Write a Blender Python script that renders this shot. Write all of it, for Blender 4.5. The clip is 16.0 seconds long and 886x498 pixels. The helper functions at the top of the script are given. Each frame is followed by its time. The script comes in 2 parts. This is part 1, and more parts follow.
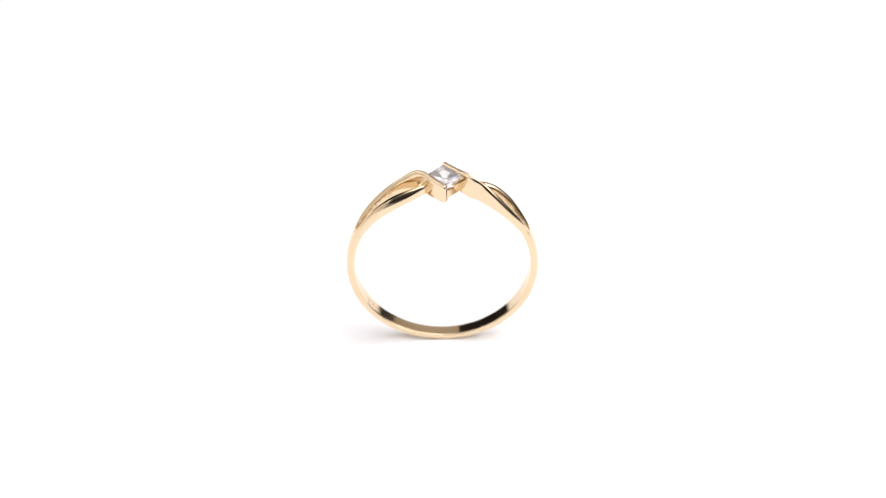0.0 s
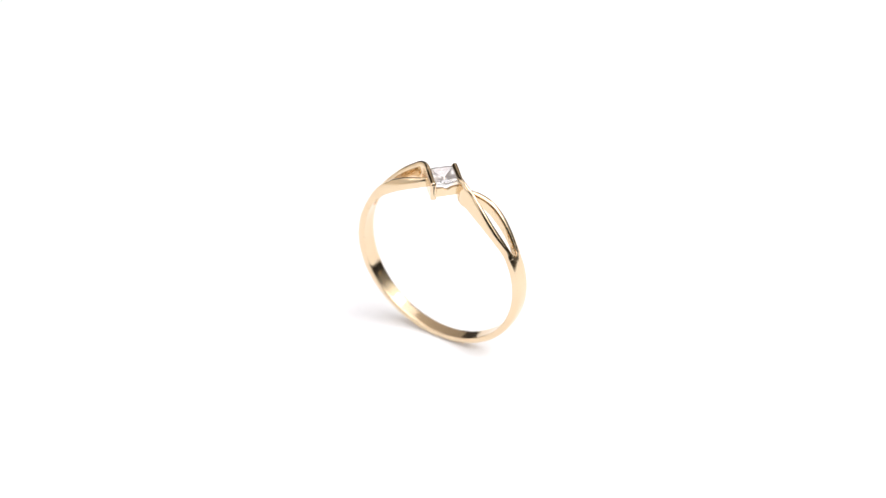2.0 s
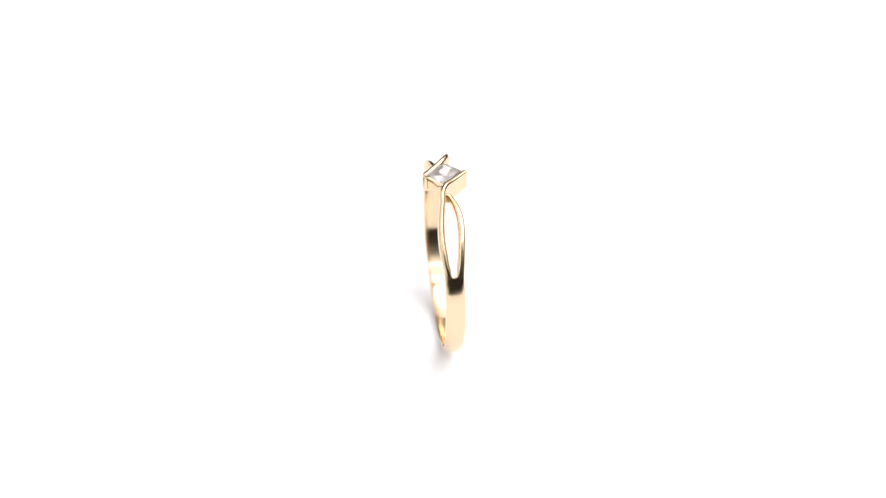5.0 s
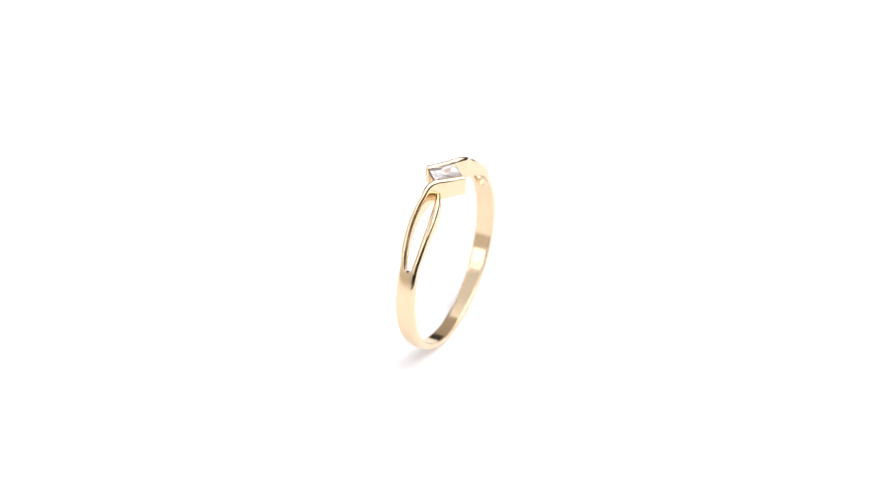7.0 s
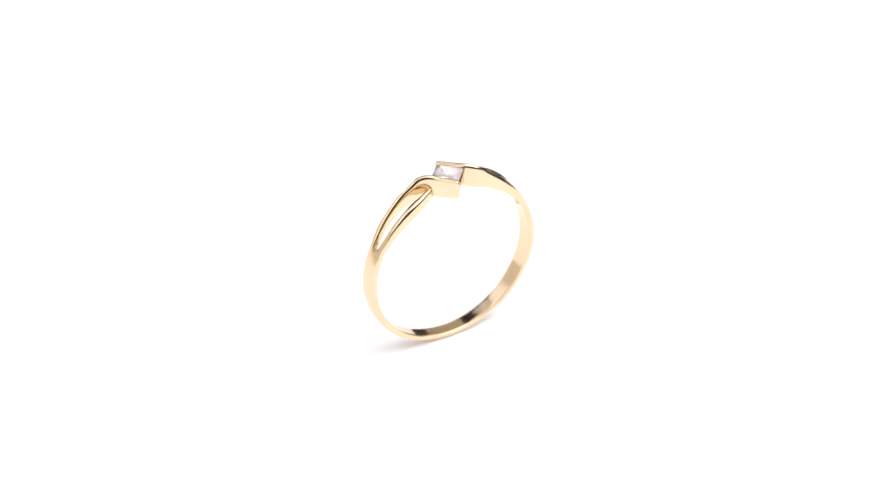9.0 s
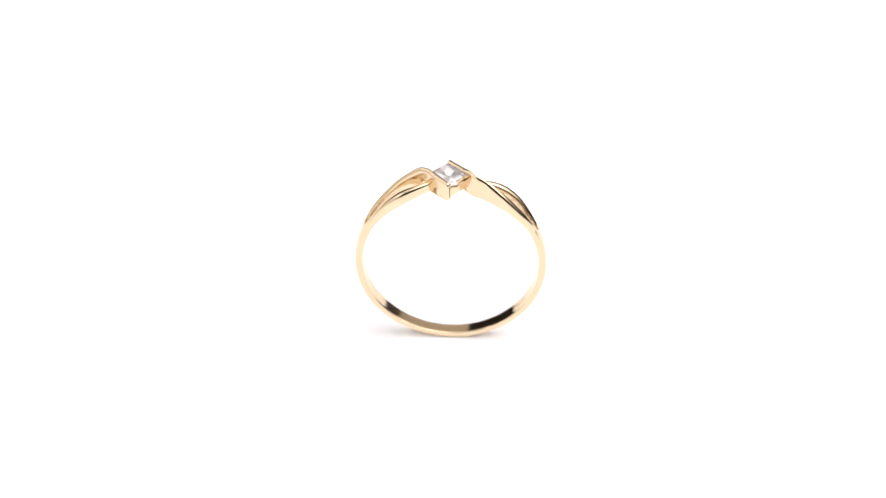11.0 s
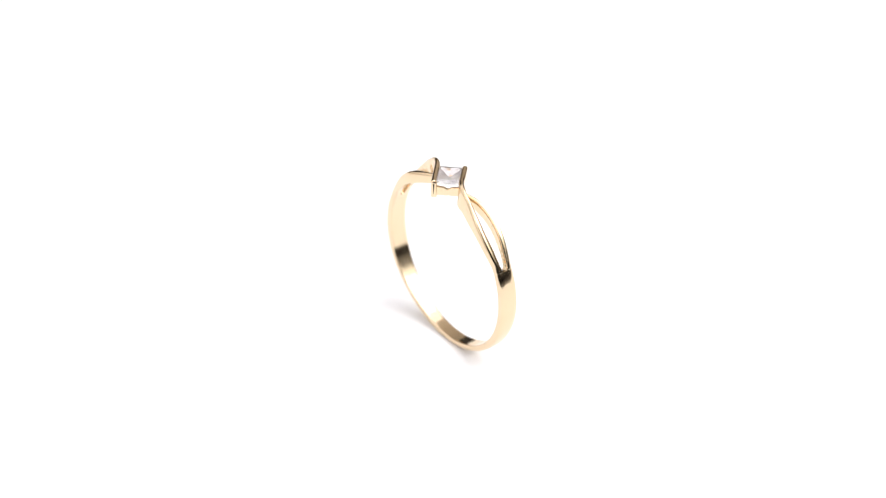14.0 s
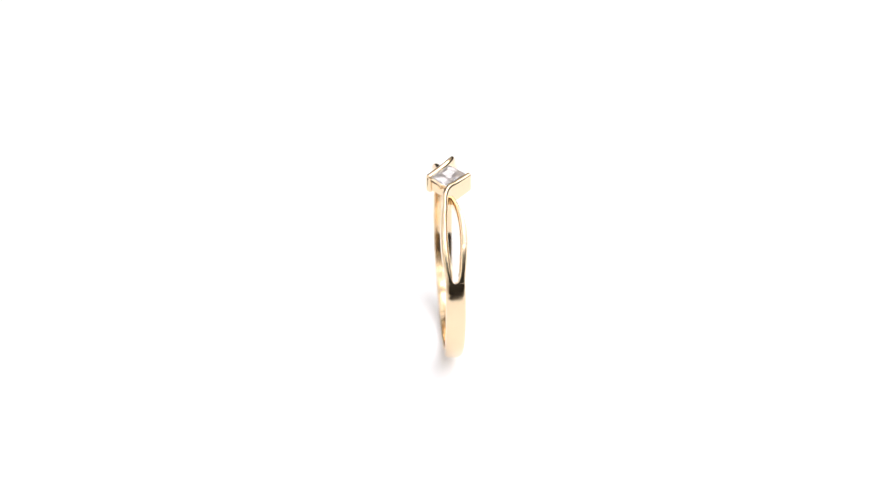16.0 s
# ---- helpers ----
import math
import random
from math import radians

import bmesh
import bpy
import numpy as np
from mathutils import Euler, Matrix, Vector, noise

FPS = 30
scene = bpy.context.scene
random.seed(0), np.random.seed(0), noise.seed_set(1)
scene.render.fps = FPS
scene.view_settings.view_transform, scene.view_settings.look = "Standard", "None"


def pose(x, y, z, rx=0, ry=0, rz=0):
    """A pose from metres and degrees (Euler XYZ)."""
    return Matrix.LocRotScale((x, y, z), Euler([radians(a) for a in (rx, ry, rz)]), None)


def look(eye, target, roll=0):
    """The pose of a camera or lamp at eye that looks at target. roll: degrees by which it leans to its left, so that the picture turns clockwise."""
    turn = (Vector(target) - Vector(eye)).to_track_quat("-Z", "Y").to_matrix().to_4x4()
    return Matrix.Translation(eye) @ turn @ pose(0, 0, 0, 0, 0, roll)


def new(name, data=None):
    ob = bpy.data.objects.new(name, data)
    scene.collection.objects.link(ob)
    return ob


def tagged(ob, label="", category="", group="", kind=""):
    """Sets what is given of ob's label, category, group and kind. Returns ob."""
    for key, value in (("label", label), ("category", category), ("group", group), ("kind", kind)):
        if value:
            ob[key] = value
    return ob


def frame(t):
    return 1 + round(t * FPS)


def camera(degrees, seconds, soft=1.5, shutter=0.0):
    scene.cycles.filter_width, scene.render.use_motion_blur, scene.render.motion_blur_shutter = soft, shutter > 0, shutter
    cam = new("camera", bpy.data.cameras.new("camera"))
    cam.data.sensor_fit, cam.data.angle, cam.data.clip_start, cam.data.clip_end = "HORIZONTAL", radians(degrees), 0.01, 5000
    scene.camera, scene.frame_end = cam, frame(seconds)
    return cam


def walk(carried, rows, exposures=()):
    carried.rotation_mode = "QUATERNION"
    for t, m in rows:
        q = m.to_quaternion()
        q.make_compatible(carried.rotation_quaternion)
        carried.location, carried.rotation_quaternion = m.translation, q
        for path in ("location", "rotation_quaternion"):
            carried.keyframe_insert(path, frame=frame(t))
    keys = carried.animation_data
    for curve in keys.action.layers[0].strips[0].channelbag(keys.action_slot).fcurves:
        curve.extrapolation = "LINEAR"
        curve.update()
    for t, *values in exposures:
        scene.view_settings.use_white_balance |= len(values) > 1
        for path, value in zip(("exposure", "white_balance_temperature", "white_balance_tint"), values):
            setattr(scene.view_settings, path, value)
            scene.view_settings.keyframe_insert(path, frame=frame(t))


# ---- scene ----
MM = 0.001
TURN_START, TURN_RATE = 1.50, -16.649        # degrees, degrees a second
EYE_DISTANCE, EYE_TILT = 0.3405, 36.9
AIM = Vector((-0.00035, 0.0, 0.01067))

cam = camera(14.52, 16.0, soft=1.3)
EYE = AIM + Vector((0, -EYE_DISTANCE * math.cos(radians(EYE_TILT)), EYE_DISTANCE * math.sin(radians(EYE_TILT))))
walk(cam, [(0.0, look(EYE, AIM)), (16.0, look(EYE, AIM))],
     exposures=[(0.0, -0.04), (4.0, -0.01), (8.0, 0.08), (16.0, 0.06)])
cam.data.dof.use_dof = True
cam.data.dof.focus_distance = 0.334
cam.data.dof.aperture_fstop = 22.0

# ---- world and light ----
world = bpy.data.worlds.new("studio_dark")
scene.world = world
world.use_nodes = True
world.node_tree.nodes["Background"].inputs["Color"].default_value = (0.9, 0.92, 1.0, 1)
world.node_tree.nodes["Background"].inputs["Strength"].default_value = 0.02


def softbox(name, centre, target, width, height, radiance, color, fade=(), roll=0):
    """A rectangular softbox lamp; fade: how its diffuser dims from its lower edge (0) to its upper one (1)."""
    data = bpy.data.lights.new(name, "AREA")
    data.shape, data.size, data.size_y = "RECTANGLE", width, height
    data.energy = radiance * math.pi * width * height
    data.color = color
    if fade:
        data.use_nodes = True
        tree = data.node_tree
        glow = tree.nodes["Emission"]
        place = tree.nodes.new("ShaderNodeNewGeometry")
        split = tree.nodes.new("ShaderNodeSeparateXYZ")
        tree.links.new(place.outputs["Parametric"], split.inputs["Vector"])
        dim = tree.nodes.new("ShaderNodeValToRGB")
        dim.color_ramp.interpolation = "EASE"
        while len(dim.color_ramp.elements) < len(fade):
            dim.color_ramp.elements.new(0.5)
        for el, (at, level) in zip(dim.color_ramp.elements, fade):
            el.position, el.color = at, (level, level, level, 1)
        tree.links.new(split.outputs["Y"], dim.inputs["Fac"])
        tree.links.new(dim.outputs["Color"], glow.inputs["Strength"])
    ob = new(name, data)
    ob.matrix_world = look(centre, target, roll)
    return ob


NEUTRAL = (0.98, 0.975, 1.0)
# the ceiling cloth dims towards the west
softbox("softbox_ceiling", (0.16, -0.12, 0.68), (0.16, -0.12, 0), 1.20, 1.70, 1.75, (0.97, 0.955, 1.0), ((0.0, 0.45), (0.25, 0.5), (0.48, 1.0)), -90)
softbox("softbox_key", (0.27, -0.05, 0.57), (0.02, -0.02, 0), 0.60, 0.56, 1.55, (1.0, 0.99, 0.975))
# the diffusers fade out towards their lower edges
softbox("diffuser_front", (0.14, -0.80, 0.55), (0.14, 0, 0.55), 1.12, 0.76, 1.25, NEUTRAL, ((0.0, 0.0), (0.36, 0.12), (0.72, 1.0)))
softbox("diffuser_side", (0.75, -0.08, 0.41), (0, -0.08, 0.41), 1.45, 0.70, 1.55, (0.99, 0.985, 0.98), ((0.0, 0.0), (0.24, 0.14), (0.55, 1.0)))
softbox("diffuser_corner", (-0.62, -0.86, 0.42), (-0.05, -0.05, 0.42), 0.50, 0.76, 1.35, NEUTRAL, ((0.0, 0.5), (0.25, 0.75), (0.5, 1.0)))
softbox("diffuser_left", (-0.74, -0.18, 0.44), (0, -0.18, 0.44), 1.16, 0.80, 1.2, (0.955, 0.95, 1.0), ((0.0, 0.5), (0.2, 0.75), (0.5, 1.0)))


# ---- materials ----
def material(name, color, rough=0.5, metal=0.0):
    m = bpy.data.materials.new(name)
    m.use_nodes = True
    b = m.node_tree.nodes["Principled BSDF"]
    b.inputs["Base Color"].default_value = (*color, 1)
    b.inputs["Roughness"].default_value = rough
    b.inputs["Metallic"].default_value = metal
    return m, m.node_tree, b


def add_noise(tree, scale, detail=3.0):
    co = tree.nodes.new("ShaderNodeTexCoord")
    n = tree.nodes.new("ShaderNodeTexNoise")
    n.inputs["Scale"].default_value = scale
    n.inputs["Detail"].default_value = detail
    tree.links.new(co.outputs["Object"], n.inputs["Vector"])
    return n


def ramp(tree, source, stops):
    r = tree.nodes.new("ShaderNodeValToRGB")
    while len(r.color_ramp.elements) < len(stops):
        r.color_ramp.elements.new(0.5)
    for el, (p, c) in zip(r.color_ramp.elements, stops):
        el.position, el.color = p, (*c, 1)
    tree.links.new(source, r.inputs["Fac"])
    return r


def relief(tree, bsdf, source, distance, strength=1.0):
    b = tree.nodes.new("ShaderNodeBump")
    b.inputs["Distance"].default_value = distance
    b.inputs["Strength"].default_value = strength
    tree.links.new(source, b.inputs["Height"])
    tree.links.new(b.outputs["Normal"], bsdf.inputs["Normal"])


def gold_material(name, rough, bump, bump_scale):
    m, tree, b = material(name, (0.93, 0.70, 0.42), rough, 1.0)
    tone = add_noise(tree, 260.0)
    r = ramp(tree, tone.outputs["Fac"], [(0.3, (0.785, 0.615, 0.405)), (0.7, (0.825, 0.655, 0.445))])
    tree.links.new(r.outputs["Color"], b.inputs["Base Color"])
    wear = add_noise(tree, 1500.0)
    rr = ramp(tree, wear.outputs["Fac"], [(0.35, (rough * 0.7,) * 3), (0.7, (rough * 1.4,) * 3)])
    tree.links.new(rr.outputs["Color"], b.inputs["Roughness"])
    fine = add_noise(tree, bump_scale)
    relief(tree, b, fine.outputs["Fac"], bump)
    return m


GOLD = gold_material("polished_yellow_gold", 0.115, 0.000016, 380.0)
GOLD_CAST = gold_material("cast_yellow_gold", 0.22, 0.00009, 2600.0)


def stone_material():
    m = bpy.data.materials.new("clear_zirconia")
    m.use_nodes = True
    b = m.node_tree.nodes["Principled BSDF"]
    b.inputs["Base Color"].default_value = (1.0, 0.965, 0.97, 1)
    b.inputs["Roughness"].default_value = 0.0
    b.inputs["Transmission Weight"].default_value = 0.85
    b.inputs["IOR"].default_value = 2.05
    return m


STONE = stone_material()


def plain_surface(name, dark, light, rough, scale, bump):
    m, tree, b = material(name, light, rough)
    n = add_noise(tree, scale, 5.0)
    r = ramp(tree, n.outputs["Fac"], [(0.3, dark), (0.7, light)])
    tree.links.new(r.outputs["Color"], b.inputs["Base Color"])
    relief(tree, b, n.outputs["Fac"], bump)
    return m


WHITE = plain_surface("matte_white_acrylic", (0.92, 0.92, 0.93), (0.94, 0.94, 0.945), 0.55, 900.0, 0.000004)
TABLE = plain_surface("dark_table_top", (0.020, 0.017, 0.014), (0.035, 0.030, 0.026), 0.5, 30.0, 0.0001)
ROOM_DARK = plain_surface("dark_room_paint", (0.030, 0.026, 0.022), (0.045, 0.040, 0.035), 0.8, 4.0, 0.0005)
CARD = plain_surface("pale_card", (0.82, 0.77, 0.70), (0.86, 0.82, 0.76), 0.85, 40.0, 0.0002)
BOARD = plain_surface("warm_grey_card", (0.38, 0.33, 0.28), (0.43, 0.38, 0.32), 0.85, 40.0, 0.0002)


# ---- mesh helpers ----
def part(name, bm, mat, parent=None, label=""):
    """Link a bmesh as one mesh object."""
    me = bpy.data.meshes.new(name)
    bm.to_mesh(me)
    bm.free()
    me.materials.append(mat)
    ob = new(name, me)
    ob.parent = parent
    return tagged(ob, label)


def smooth(bm, sharp_degrees=40):
    bm.normal_update()
    for f in bm.faces:
        f.smooth = True
    for e in bm.edges:
        if len(e.link_faces) == 2 and e.calc_face_angle(0) > radians(sharp_degrees):
            e.smooth = False


def box(bm, lo, hi):
    m = Matrix.LocRotScale([(a + b) / 2 for a, b in zip(lo, hi)], None, [b - a for a, b in zip(lo, hi)])
    return bmesh.ops.create_cube(bm, size=1.0, matrix=m)["verts"]


def section(width, height, radii, dome=0.0, arc=8, flat=6):
    """A rounded bar, from bottom left counter-clockwise; radii: across, up and flatness, for bottom left, bottom right, top right, top left."""
    w, h = width / 2, height
    corners = [(-w, 0, 1, 1, 180), (w, 0, -1, 1, 270), (w, h, -1, -1, 0), (-w, h, 1, -1, 90)]
    rows = []
    for (cx, cy, sx, sy, a0), (ra, rb, chord) in zip(corners, radii):
        ra, rb = max(min(ra, width * 0.84), 1e-4), max(min(rb, h * 0.8), 1e-4)
        ring = []
        for i in range(arc):
            a = radians(a0 + 90 * i / (arc - 1))
            ring.append((cx + sx * ra + ra * math.cos(a), cy + sy * rb + rb * math.sin(a)))
        p, q = ring[0], ring[-1]
        for i in range(arc):
            u = i / (arc - 1)
            ring[i] = tuple((1 - chord) * c + chord * (m + (n - m) * u) for c, m, n in zip(ring[i], p, q))
        rows.append(ring)
    out = []
    for k in range(4):
        out += rows[k]
        p, q = rows[k][-1], rows[(k + 1) % 4][0]
        out += [(p[0] + (q[0] - p[0]) * i / flat, p[1] + (q[1] - p[1]) * i / flat) for i in range(1, flat)]
    if dome:
        out = [(s, t + dome * (t / h) * (1 - (s / w) ** 2)) for s, t in out]
    return out


def sweep(stations):
    """A closed tube through loops of points of equal number, with flat ends."""
    bm = bmesh.new()
    loops = [[bm.verts.new(p) for p in st] for st in stations]
    n = len(loops[0])
    for a, b in zip(loops, loops[1:]):
        for i in range(n):
            j = (i + 1) % n
            bm.faces.new((a[i], a[j], b[j], b[i]))
    bm.faces.new(list(reversed(loops[0])))
    bm.faces.new(loops[-1])
    bmesh.ops.recalc_face_normals(bm, faces=bm.faces[:])
    return bm


def glide(rows, steps):
    """Catmull-Rom through rows of numbers."""
    rows = [np.array(r, float) for r in rows]
    rows = [2 * rows[0] - rows[1]] + rows + [2 * rows[-1] - rows[-2]]
    out = []
    for i in range(1, len(rows) - 2):
        p0, p1, p2, p3 = rows[i - 1:i + 3]
        for k in range(steps):
            u = k / steps
            out.append(0.5 * (2 * p1 + (p2 - p0) * u + (2 * p0 - 5 * p1 + 4 * p2 - p3) * u * u + (3 * p1 - p0 - 3 * p2 + p3) * u ** 3))
    out.append(rows[-2])
    return out


# ---- the setting ----
def room():
    bm = bmesh.new()
    box(bm, (-1.1, -1.0, -0.052), (1.1, 0.93, -0.022))
    bmesh.ops.bevel(bm, geom=bm.edges[:], offset=0.003, segments=2, affect="EDGES")
    tagged(part("table", bm, TABLE), "dark table top under the white turntable", "table", kind="structure")
    for name, lo, hi, mat in (
            ("wall_north", (-1.2, 0.95, -0.75), (1.2, 1.05, 1.5), ROOM_DARK),
            ("wall_south", (-1.2, -1.3, -0.75), (1.2, -1.2, 1.5), ROOM_DARK), ("wall_east", (1.2, -1.3, -0.75), (1.3, 1.05, 1.5), ROOM_DARK),
            ("wall_west", (-1.3, -1.3, -0.75), (-1.2, 1.05, 1.5), ROOM_DARK),
            ("floor", (-1.3, -1.3, -0.85), (1.3, 1.05, -0.75), ROOM_DARK), ("ceiling", (-1.3, -1.3, 1.5), (1.3, 1.05, 1.6), ROOM_DARK)):
        bm = bmesh.new()
        box(bm, lo, hi)
        tagged(part(name, bm, mat), "plain matte studio " + name.split("_")[0], name.split("_")[0], kind="structure")

    # cards out of view, added only to shape what the gold reflects
    for lo, hi, mat, label in (((-0.125, 0.42, -0.022), (0.60, 0.428, 0.62), BOARD, "unseen warm grey card standing on the dark table, added to lift reflections from behind"),
                               ((-0.14, 0.40, -0.022), (0.60, 0.408, 0.12), TABLE, "unseen low dark card standing on the table, added to darken low reflections from behind"),
                               ((-0.428, -0.95, -0.022), (-0.42, 0.36, 0.17), CARD, "unseen low pale card standing on the dark table, added to lift reflections from the left"),
                               ((-0.418, -0.95, -0.022), (-0.12, 0.36, -0.018), CARD, "unseen pale card lying flat on the dark table, added to lift reflections from the left")):
        bm = bmesh.new()
        box(bm, lo, hi)
        bmesh.ops.bevel(bm, geom=bm.edges[:], offset=0.001, segments=2, affect="EDGES")
        tagged(part("reflection_card", bm, mat), label, "backdrop", kind="structure")


DISC_RADIUS = 0.092


def turntable():
    """A white disc with a rounded rim on a low drum."""
    root = tagged(new("turntable"), "round matte white display turntable, slowly turning", "turntable")
    root.location = (0, 0, -0.022)
    profile = [(0.0, 0.022), (0.03, 0.022), (DISC_RADIUS - 0.0015, 0.022), (DISC_RADIUS - 0.0005, 0.0216), (DISC_RADIUS, 0.0206),
               (DISC_RADIUS, 0.0178), (DISC_RADIUS - 0.0008, 0.017), (0.0, 0.017)]
    lower = [(0.0, 0.0168), (0.074, 0.0168), (0.075, 0.016), (0.078, 0.001), (0.077, 0.0), (0.0, 0.0)]
    for name, prof, mat in (("disc", profile, WHITE), ("drum", lower, WHITE)):
        bm = bmesh.new()
        n = 160
        loops = [[bm.verts.new((r * math.cos(2 * math.pi * i / n), r * math.sin(2 * math.pi * i / n), z)) for i in range(n)] if r else [bm.verts.new((0, 0, z))]
                 for r, z in prof]
        for a, b in zip(loops, loops[1:]):
            for i in range(n):
                j = (i + 1) % n
                bm.faces.new([v for v in dict.fromkeys((a[i % len(a)], a[j % len(a)], b[j % len(b)], b[i % len(b)]))])
        bmesh.ops.recalc_face_normals(bm, faces=bm.faces[:])
        smooth(bm, 25)
        part(name, bm, mat, root)
    return root


# ---- the ring, in millimetres from the point where it touches the disc ----
CORE, INNER, OUTER, HALF = 9.3, 8.63, 9.43, 0.94
FORK = 66.0
LIFT = 0.09                                  # the hoop's lowest point lies this far under the origin


def inner(phi):
    """The hoop is a little longer than wide inside."""
    return INNER + 0.08 * max(0.0, -math.cos(radians(phi)))


def plane(x):
    """How far the hoop's middle plane lies beside that of the head."""
    return -0.08 - 0.018 * x


def polar(phi, r, y):
    a = radians(phi)
    return np.array((-r * math.sin(a), y, CORE + r * math.cos(a)))


def station(bottom, top, along, width, radii, dome=0.0):
    """A section between two middle points, square to the way along."""
    up = top - bottom
    height = float(np.linalg.norm(up))
    up = up / height
    side = np.cross(along, up)
    side = side / np.linalg.norm(side)
    return [tuple((bottom + side * s + up * h) * MM) for s, h in section(width, height, radii, dome)]


def hoop_mesh():
    rows = []
    n = 230
    for i in range(n + 1):
        phi = FORK + (360 - 2 * FORK) * i / n
        near = max(0.0, 1 - (min(phi, 360 - phi) - FORK) / 40)
        outer = OUTER - 0.07 * near ** 2 - 0.05 * max(0.0, -math.cos(radians(phi)))
        half = float(np.interp(min(phi, 360 - phi), (60, 95, 115, 135, 158, 180), (HALF, HALF, 0.92, 0.83, 0.73, 0.70)))
        along = polar(phi + 0.1, 9, 0) - polar(phi - 0.1, 9, 0)
        y = plane(polar(phi, 9, 0)[0])
        rows.append(station(polar(phi, inner(phi), y), polar(phi, outer, y), along, 2 * half,
                            ((0.13, 0.12, 0), (0.13, 0.12, 0), (0.78 * half, 0.25, 0), (0.78 * half, 0.25, 0))))
    bm = sweep(rows)
    smooth(bm, 50)
    return bm


def strand_mesh(rows, inner_side, rounded_end):
    """Rows: bottom point, top point, width, roundness of the edge towards the gap, rounding of the outer edge across and up."""
    dense = glide([(*b, *t, w, e, ra, rb) for b, t, w, e, ra, rb in rows], 10)
    for _ in range(24):
        dense = [dense[0]] + [(p + 2 * q + r) / 4 for p, q, r in zip(dense, dense[1:], dense[2:])] + [dense[-1]]
    rng = random.Random(11 + inner_side)
    out = []
    for i, r in enumerate(dense):
        b, t, w, e, ra, rb = r[:3], r[3:6], r[6], r[7], r[8], r[9]
        k0, k1 = max(i - 1, 0), min(i + 1, len(dense) - 1)
        along = (dense[k1][3:6] + dense[k1][:3] - dense[k0][3:6] - dense[k0][:3]) / 2
        # square to the hoop at the fork
        away = FORK - math.degrees(math.atan2(abs(t[0]), t[2] - CORE))
        along = np.array((along[0], along[1] * min(max((away - 2) / 8, 0), 1), along[2]))
        low, plain, small = (0.12 * e, 0.12 * e, 0), (0.13, 0.12, 0), (min(0.24, w * 0.42) * e, 0.22 * e, 0)
        if inner_side > 0:
            radii = (plain, low, (max(ra * 1.3, w * 0.42) * e, rb * 0.65 * e, 0.1), (0.73 - 0.43 * max(e - 0.25, 0) / 0.75, 0.25 + 0.10 * max(e - 0.25, 0), 0))
        else:
            radii = (low, plain, (ra, rb, 0.6 * min(max((rb - 0.30) / 0.2, 0), 1)), small)
        loop = station(b, t, along, w, radii, 0.06 * min(max((away - 1) / 12, 0), 1))
        if 30 < i < 84:
            # small casting lumps inside the gap
            size = 0.11 * (1 - abs(i - 58) / 30)
            for k in range(22, 26) if inner_side > 0 else range(47, 52):
                x, y, z = loop[k]
                loop[k] = (x, y - rng.uniform(-0.2, 1.0) * max(size, 0) * MM * (1 if inner_side > 0 else -1), z)
        out.append(loop)
        if rounded_end and i == len(dense) - 1:
            along = along / np.linalg.norm(along)
            up = (t - b) / np.linalg.norm(t - b)
            for k in range(1, 7):
                a = radians(14 * k)
                slim, inset, step = 0.19 * (1 - math.cos(a)), 0.36 * (1 - math.cos(a)), 0.20 * math.sin(a)
                out.append(station(b + along * step + up * inset, t + along * step - up * inset, along, w - 2 * slim, radii, 0.06))
    bm = sweep(out)
    n = len(out[0])
    # the side towards the gap keeps its cast skin near the fork
    for k, f in enumerate(bm.faces):
        station_index, side_index = divmod(k, n)
        rough = (20 <= side_index <= 25) if inner_side > 0 else (side_index >= n - 6)
        if rough and 20 < station_index < 110:
            f.material_index = 1
    smooth(bm, 50)
    return bm


def shoulder(table, bevel=1.0, stout=0.0):
    """Rows of a strand; stout: how much wider it is towards the gap, half way along."""
    rows = []
    for phi, r, y0, y1, e, ra, rb in table:
        low = min(max((phi - 26) / 28, 0), 1)
        r += 0.12 * low
        if y1 > -y0:
            y1 += 0.12 * low
        else:
            y0 -= 0.12 * low
        swell = stout * max(0.0, 1 - ((phi - 41) / 20) ** 2)
        y0, y1 = (y0 - swell, y1) if y1 > -y0 else (y0, y1 + swell)
        phi += 1.5 * min(max((phi - 36) / 24, 0), 1)
        yc = (y0 + y1) / 2
        rows.append((polar(phi, INNER, yc), polar(phi, r, yc), abs(y1 - y0), e, ra, rb * bevel))
    return rows


RISING = [(64.5, 9.24, 0.03, 0.82, 0.05, 0.16, 0.16),
          (64.35, 9.24, 0.13, 0.82, 0.1, 0.16, 0.16),
          (64.0, 9.24, 0.19, 0.82, 0.2, 0.16, 0.16),
          (63.4, 9.24, 0.25, 0.82, 0.3, 0.16, 0.16),
          (62.4, 9.24, 0.31, 0.82, 0.5, 0.16, 0.17),
          (61, 9.243, 0.36, 0.83, 0.65, 0.16, 0.18),
          (59, 9.248, 0.40, 0.87, 0.8, 0.16, 0.2),
          (56, 9.26, 0.45, 0.95, 1, 0.16, 0.22),
          (50, 9.32, 0.52, 1.11, 1, 0.17, 0.28),
          (44, 9.45, 0.61, 1.2, 1, 0.18, 0.36),
          (38, 9.66, 0.63, 1.23, 1, 0.2, 0.46),
          (32, 9.96, 0.61, 1.21, 1, 0.22, 0.56),
          (26, 10.29, 0.55, 1.11, 1, 0.23, 0.62),
          (21, 10.58, 0.4, 0.94, 1, 0.24, 0.64)]
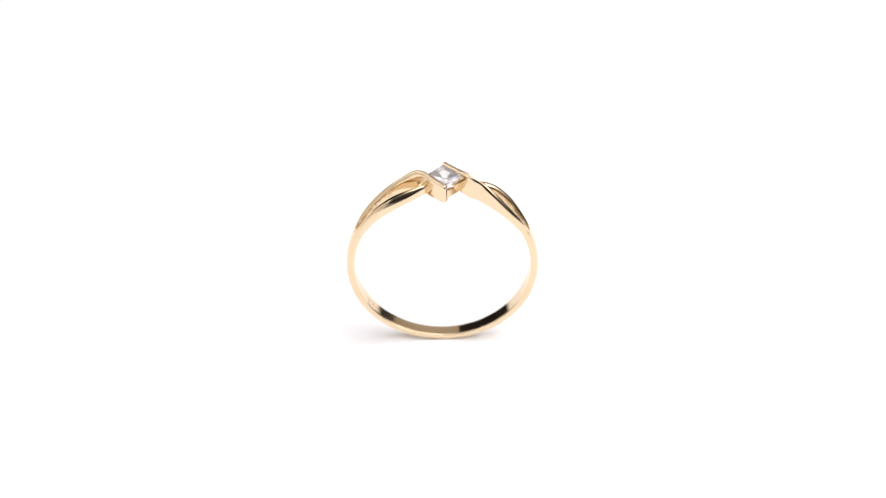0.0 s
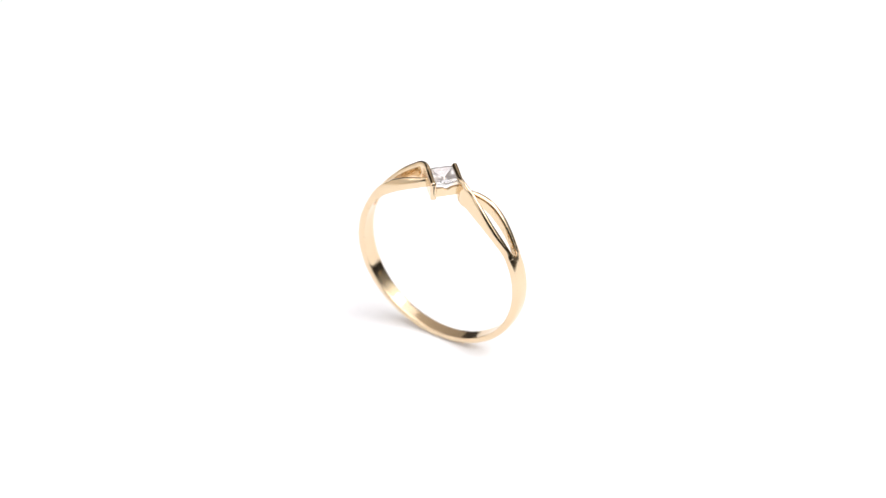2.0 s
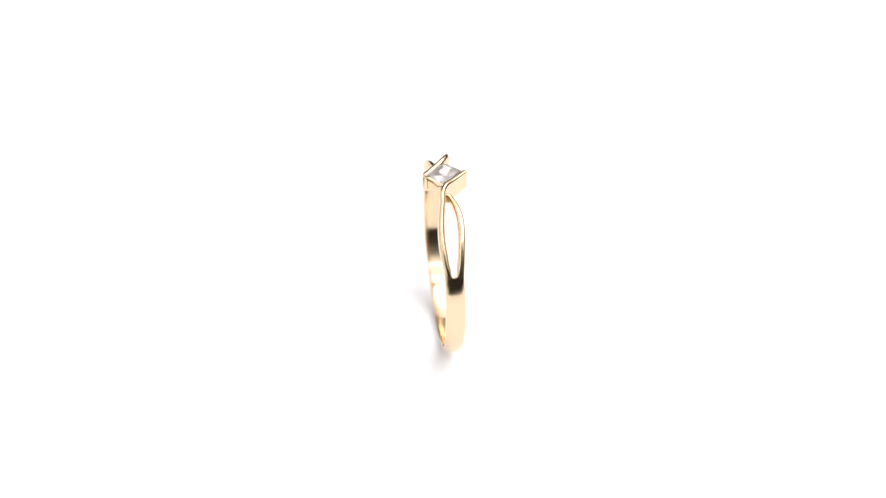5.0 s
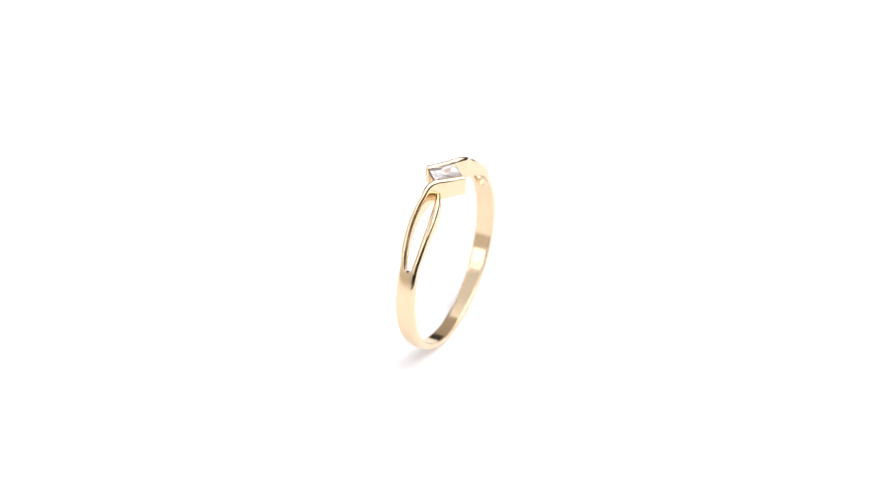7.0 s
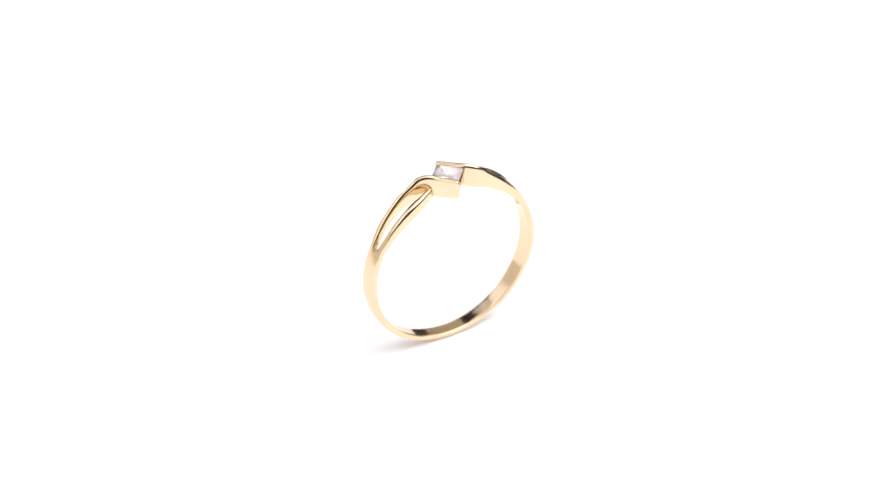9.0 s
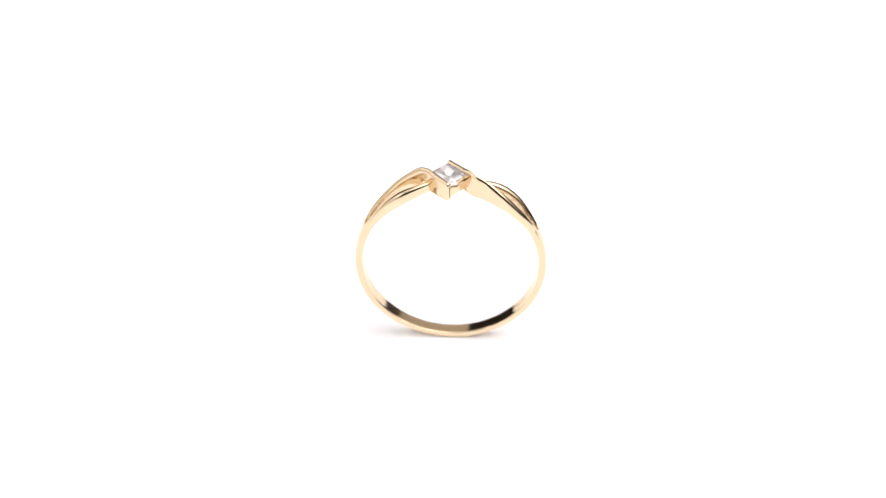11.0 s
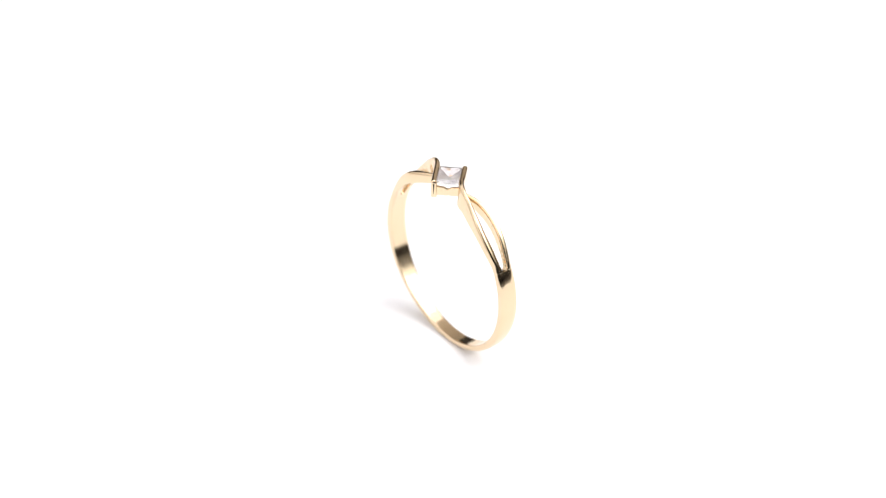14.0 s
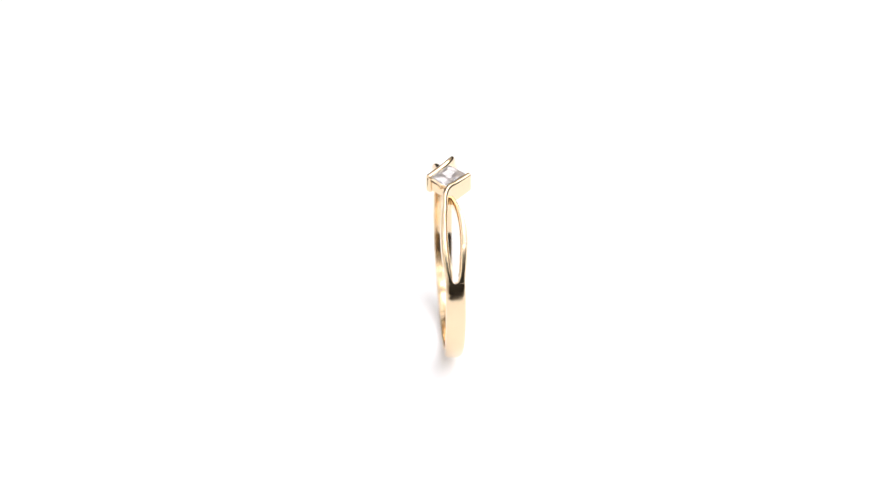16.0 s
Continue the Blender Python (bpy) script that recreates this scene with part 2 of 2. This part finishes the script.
BAR = [((-2.62, 0.64, 17.48), (-3.25, 0.65, 19.64), 0.24, 0.64),
          ((-2.25, 0.48, 17.62), (-2.7, 0.49, 19.93), 0.23, 0.6),
          ((-1.94, 0.2, 17.71), (-2.18, 0.21, 20.05), 0.22, 0.52),
          ((-1.69, -0.08, 17.76), (-1.79, -0.08, 20.03), 0.2, 0.42),
          ((-1.42, -0.43, 17.81), (-1.44, -0.43, 19.95), 0.18, 0.34),
          ((-1.09, -0.79, 17.85), (-1.09, -0.79, 19.92), 0.17, 0.28),
          ((-0.67, -1.215, 17.88), (-0.67, -1.215, 19.89), 0.16, 0.24),
          ((-0.317, -1.574, 17.89), (-0.317, -1.574, 19.87), 0.16, 0.22),
          ((-0.01, -1.887, 17.90), (-0.01, -1.887, 19.85), 0.16, 0.2)]
JOINING = [(64.5, 9.24, -0.82, -0.03, 0.05, 0.73, 0.25),
          (64.35, 9.24, -0.82, -0.13, 0.1, 0.71, 0.25),
          (64.0, 9.24, -0.82, -0.19, 0.2, 0.68, 0.25),
          (63.4, 9.24, -0.82, -0.25, 0.3, 0.64, 0.25),
          (62.4, 9.23, -0.83, -0.31, 0.5, 0.54, 0.26),
          (61, 9.23, -0.85, -0.36, 0.65, 0.5, 0.27),
          (59, 9.22, -0.89, -0.40, 0.8, 0.45, 0.28),
          (56, 9.23, -0.97, -0.45, 1, 0.36, 0.32),
          (50, 9.33, -1.10, -0.54, 1, 0.28, 0.38),
          (44, 9.5, -1.21, -0.62, 1, 0.24, 0.46),
          (38, 9.63, -1.29, -0.66, 1, 0.23, 0.52),
          (32, 9.75, -1.28, -0.61, 1, 0.22, 0.56),
          (26, 9.78, -1.15, -0.47, 1, 0.22, 0.55),
          (20, 9.68, -0.89, -0.3, 1, 0.2, 0.46),
          (14.5, 9.6, -0.52, -0.02, 1, 0.18, 0.34),
          (10.5, 9.5, -0.2, 0.26, 1, 0.18, 0.3)]
SETTING_TURN = -45.5
HEAD = 0.22                                  # the head sits a little off the middle of the hoop


def shifted(rows, by):
    """Slide the rows near the head sideways and down, fading out towards the fork."""
    out = []
    for b, t, *rest in rows:
        k = min(max((t[0] + 7.2) / 4.5, 0), 1)
        d = np.array((by * k * k * (3 - 2 * k), 0, 0))
        sink = [np.array((0, 0, -0.13 * min(max((v[2] - 13.3) / 4.7, 0), 1))) for v in (b, t)]
        aside = np.array((0, math.copysign(1, by) * plane(math.copysign(1, by) * t[0]) * (1 - k * k * (3 - 2 * k)), 0))
        out.append((b + d + aside + sink[0], t + d + aside + sink[1], *rest))
    return out


def end_wall_mesh():
    """A low plate with a scalloped upper edge that closes the open end under the stone."""
    bm = bmesh.new()
    n, x0, x1 = 24, 1.06, 1.32
    cols = []
    for i in range(n + 1):
        y = -1.08 + 2.16 * i / n
        dip = 0.24 * math.exp(-(y / 0.36) ** 2) + 0.012 * math.cos(y * 9)
        top, low = 19.10 - dip, 18.14 - 0.05 * math.cos(y * 1.4) + 0.10 * math.exp(-((y - 0.1) / 0.09) ** 2)
        cols.append([bm.verts.new((x * MM, y * MM, z * MM)) for x, z in ((x0, low), (x1 - 0.05, low), (x1, low + 0.06), (x1, top - 0.07), (x1 - 0.05, top), (x0, top))])
    for a, b in zip(cols, cols[1:]):
        for i in range(6):
            j = (i + 1) % 6
            bm.faces.new((a[i], a[j], b[j], b[i]))
    bm.faces.new(cols[0])
    bm.faces.new(cols[-1])
    bmesh.ops.recalc_face_normals(bm, faces=bm.faces[:])
    smooth(bm, 35)
    return bm


def stone_mesh():
    """A princess-cut stone, cut out of a block facet by facet."""
    bm = bmesh.new()
    box(bm, [d * MM for d in (-1.36, -1.36, 17.6)], [d * MM for d in (1.36, 1.36, 19.80)])
    girdle, half = 19.60, 1.36

    def facet(point, tilt, heading):
        """Cut away what lies outside a plane; tilt is counted from straight up, heading round the stone."""
        a, b = radians(tilt), radians(heading)
        way = Vector((math.sin(a) * math.cos(b), math.sin(a) * math.sin(b), math.cos(a)))
        geom = bm.verts[:] + bm.edges[:] + bm.faces[:]
        out = bmesh.ops.bisect_plane(bm, geom=geom, dist=1e-9, plane_co=Vector(point) * MM, plane_no=way, clear_outer=True)
        edges = [e for e in out["geom_cut"] if isinstance(e, bmesh.types.BMEdge)]
        if edges:
            bmesh.ops.edgeloop_fill(bm, edges=edges)

    for k in range(4):
        h = 90 * k
        c, s = math.cos(radians(h)), math.sin(radians(h))
        facet((half * c, half * s, girdle + 0.05), 36, h)
        facet(((half - 0.10) * c, (half - 0.10) * s, girdle + 0.122), 27, h)
        for side in (-1, 1):
            facet(((half - 0.16) * c, (half - 0.16) * s, girdle + 0.150), 20, h + 7 * side)
            facet((half * c, half * s, girdle), 180 - 54, h + 4 * side)
            facet((1.14 * c, 1.14 * s, girdle - 0.30), 180 - 48, h + 11 * side)
            facet((0.90 * c, 0.90 * s, girdle - 0.56), 180 - 42, h + 7 * side)
            facet((0.62 * c, 0.62 * s, girdle - 0.80), 180 - 37, h + 16 * side)
            facet((0.36 * c, 0.36 * s, girdle - 0.98), 180 - 32, h + 10 * side)
    bmesh.ops.recalc_face_normals(bm, faces=bm.faces[:])
    return bm


def hallmark_mesh():
    """Three worn stamp marks on the inner face, as short raised bars."""
    bm = bmesh.new()
    for phi, wide, tall in ((123.5, 0.30, 0.46), (127.6, 0.34, 0.40), (131.6, 0.30, 0.46)):
        for k in range(3):
            a = phi + (k - 1) * 1.0
            size = (0.10, tall * (1.0 if k != 1 else 0.55), 0.03)
            verts = box(bm, [-d / 2 * MM for d in size], [d / 2 * MM for d in size])
            way = radians(a)
            turn = Matrix(((math.cos(way), 0, math.sin(way)), (0, 1, 0), (math.sin(way), 0, -math.cos(way)))).to_4x4()
            bmesh.ops.transform(bm, matrix=Matrix.Translation(Vector(polar(a, inner(a) - 0.004, -0.05)) * MM) @ turn, verts=verts)
    bmesh.ops.recalc_face_normals(bm, faces=bm.faces[:])
    return bm


def turned(ob, degrees, x=0.0, z=0.0):
    ob.matrix_basis = pose(x * MM, 0, z * MM, 0, 0, degrees)
    return ob


def twin(ob, degrees, x=0.0, z=0.0):
    other = ob.copy()
    scene.collection.objects.link(other)
    return turned(other, degrees, x, z)


def gold_ring():
    root = tagged(new("ring"), "polished yellow gold bypass ring with a square clear stone", "ring")
    hoop = part("hoop", hoop_mesh(), GOLD, root, "plain polished lower hoop")
    part("hallmark", hallmark_mesh(), GOLD, hoop, "tiny worn stamp marks inside the hoop")
    for degrees, by in ((0, HEAD), (180, -HEAD)):
        stout = 0.07 if degrees == 0 else 0.0
        rising = shoulder(RISING, 1.0, stout) + [(np.array(b), np.array(t), 0.59, 1, ra, rb) for b, t, ra, rb in BAR]
        for name, rows, side, rounded, label in (("strand", rising, 1, True, "rising strand that ends as a bar beside the stone"),
                                                 ("joining_strand", shoulder(JOINING, 1.0 if degrees == 0 else 0.62, stout), -1, False, "slim strand that joins under the bar")):
            ob = turned(part(name, strand_mesh(shifted(rows, by), side, rounded), GOLD, root, label), degrees)
            ob.data.materials.append(GOLD_CAST)
    wall = turned(part("setting_wall", end_wall_mesh(), GOLD, root, "low scalloped plate under the stone"), SETTING_TURN, HEAD, -0.13)
    twin(wall, SETTING_TURN + 180, HEAD, -0.13)
    turned(part("stone", stone_mesh(), STONE, root, "clear princess-cut square stone"), SETTING_TURN, HEAD, -0.10)
    return root


room()
table_disc = turntable()
ring = gold_ring()
OFFSET = Vector((-0.00042, -0.00008, LIFT * MM))


LEAN = 0.28                                  # degrees by which the ring leans


def motions():
    disc_rows, ring_rows = [], []
    for i in range(33):
        t = i * 0.5
        m = pose(0, 0, 0, 0, 0, TURN_START + TURN_RATE * t)
        disc_rows.append((t, Matrix.Translation((0, 0, -0.022)) @ m))
        ring_rows.append((t, m @ Matrix.Translation(OFFSET) @ pose(0, 0, 0, LEAN)))
    walk(table_disc, disc_rows)
    walk(ring, ring_rows)


motions()
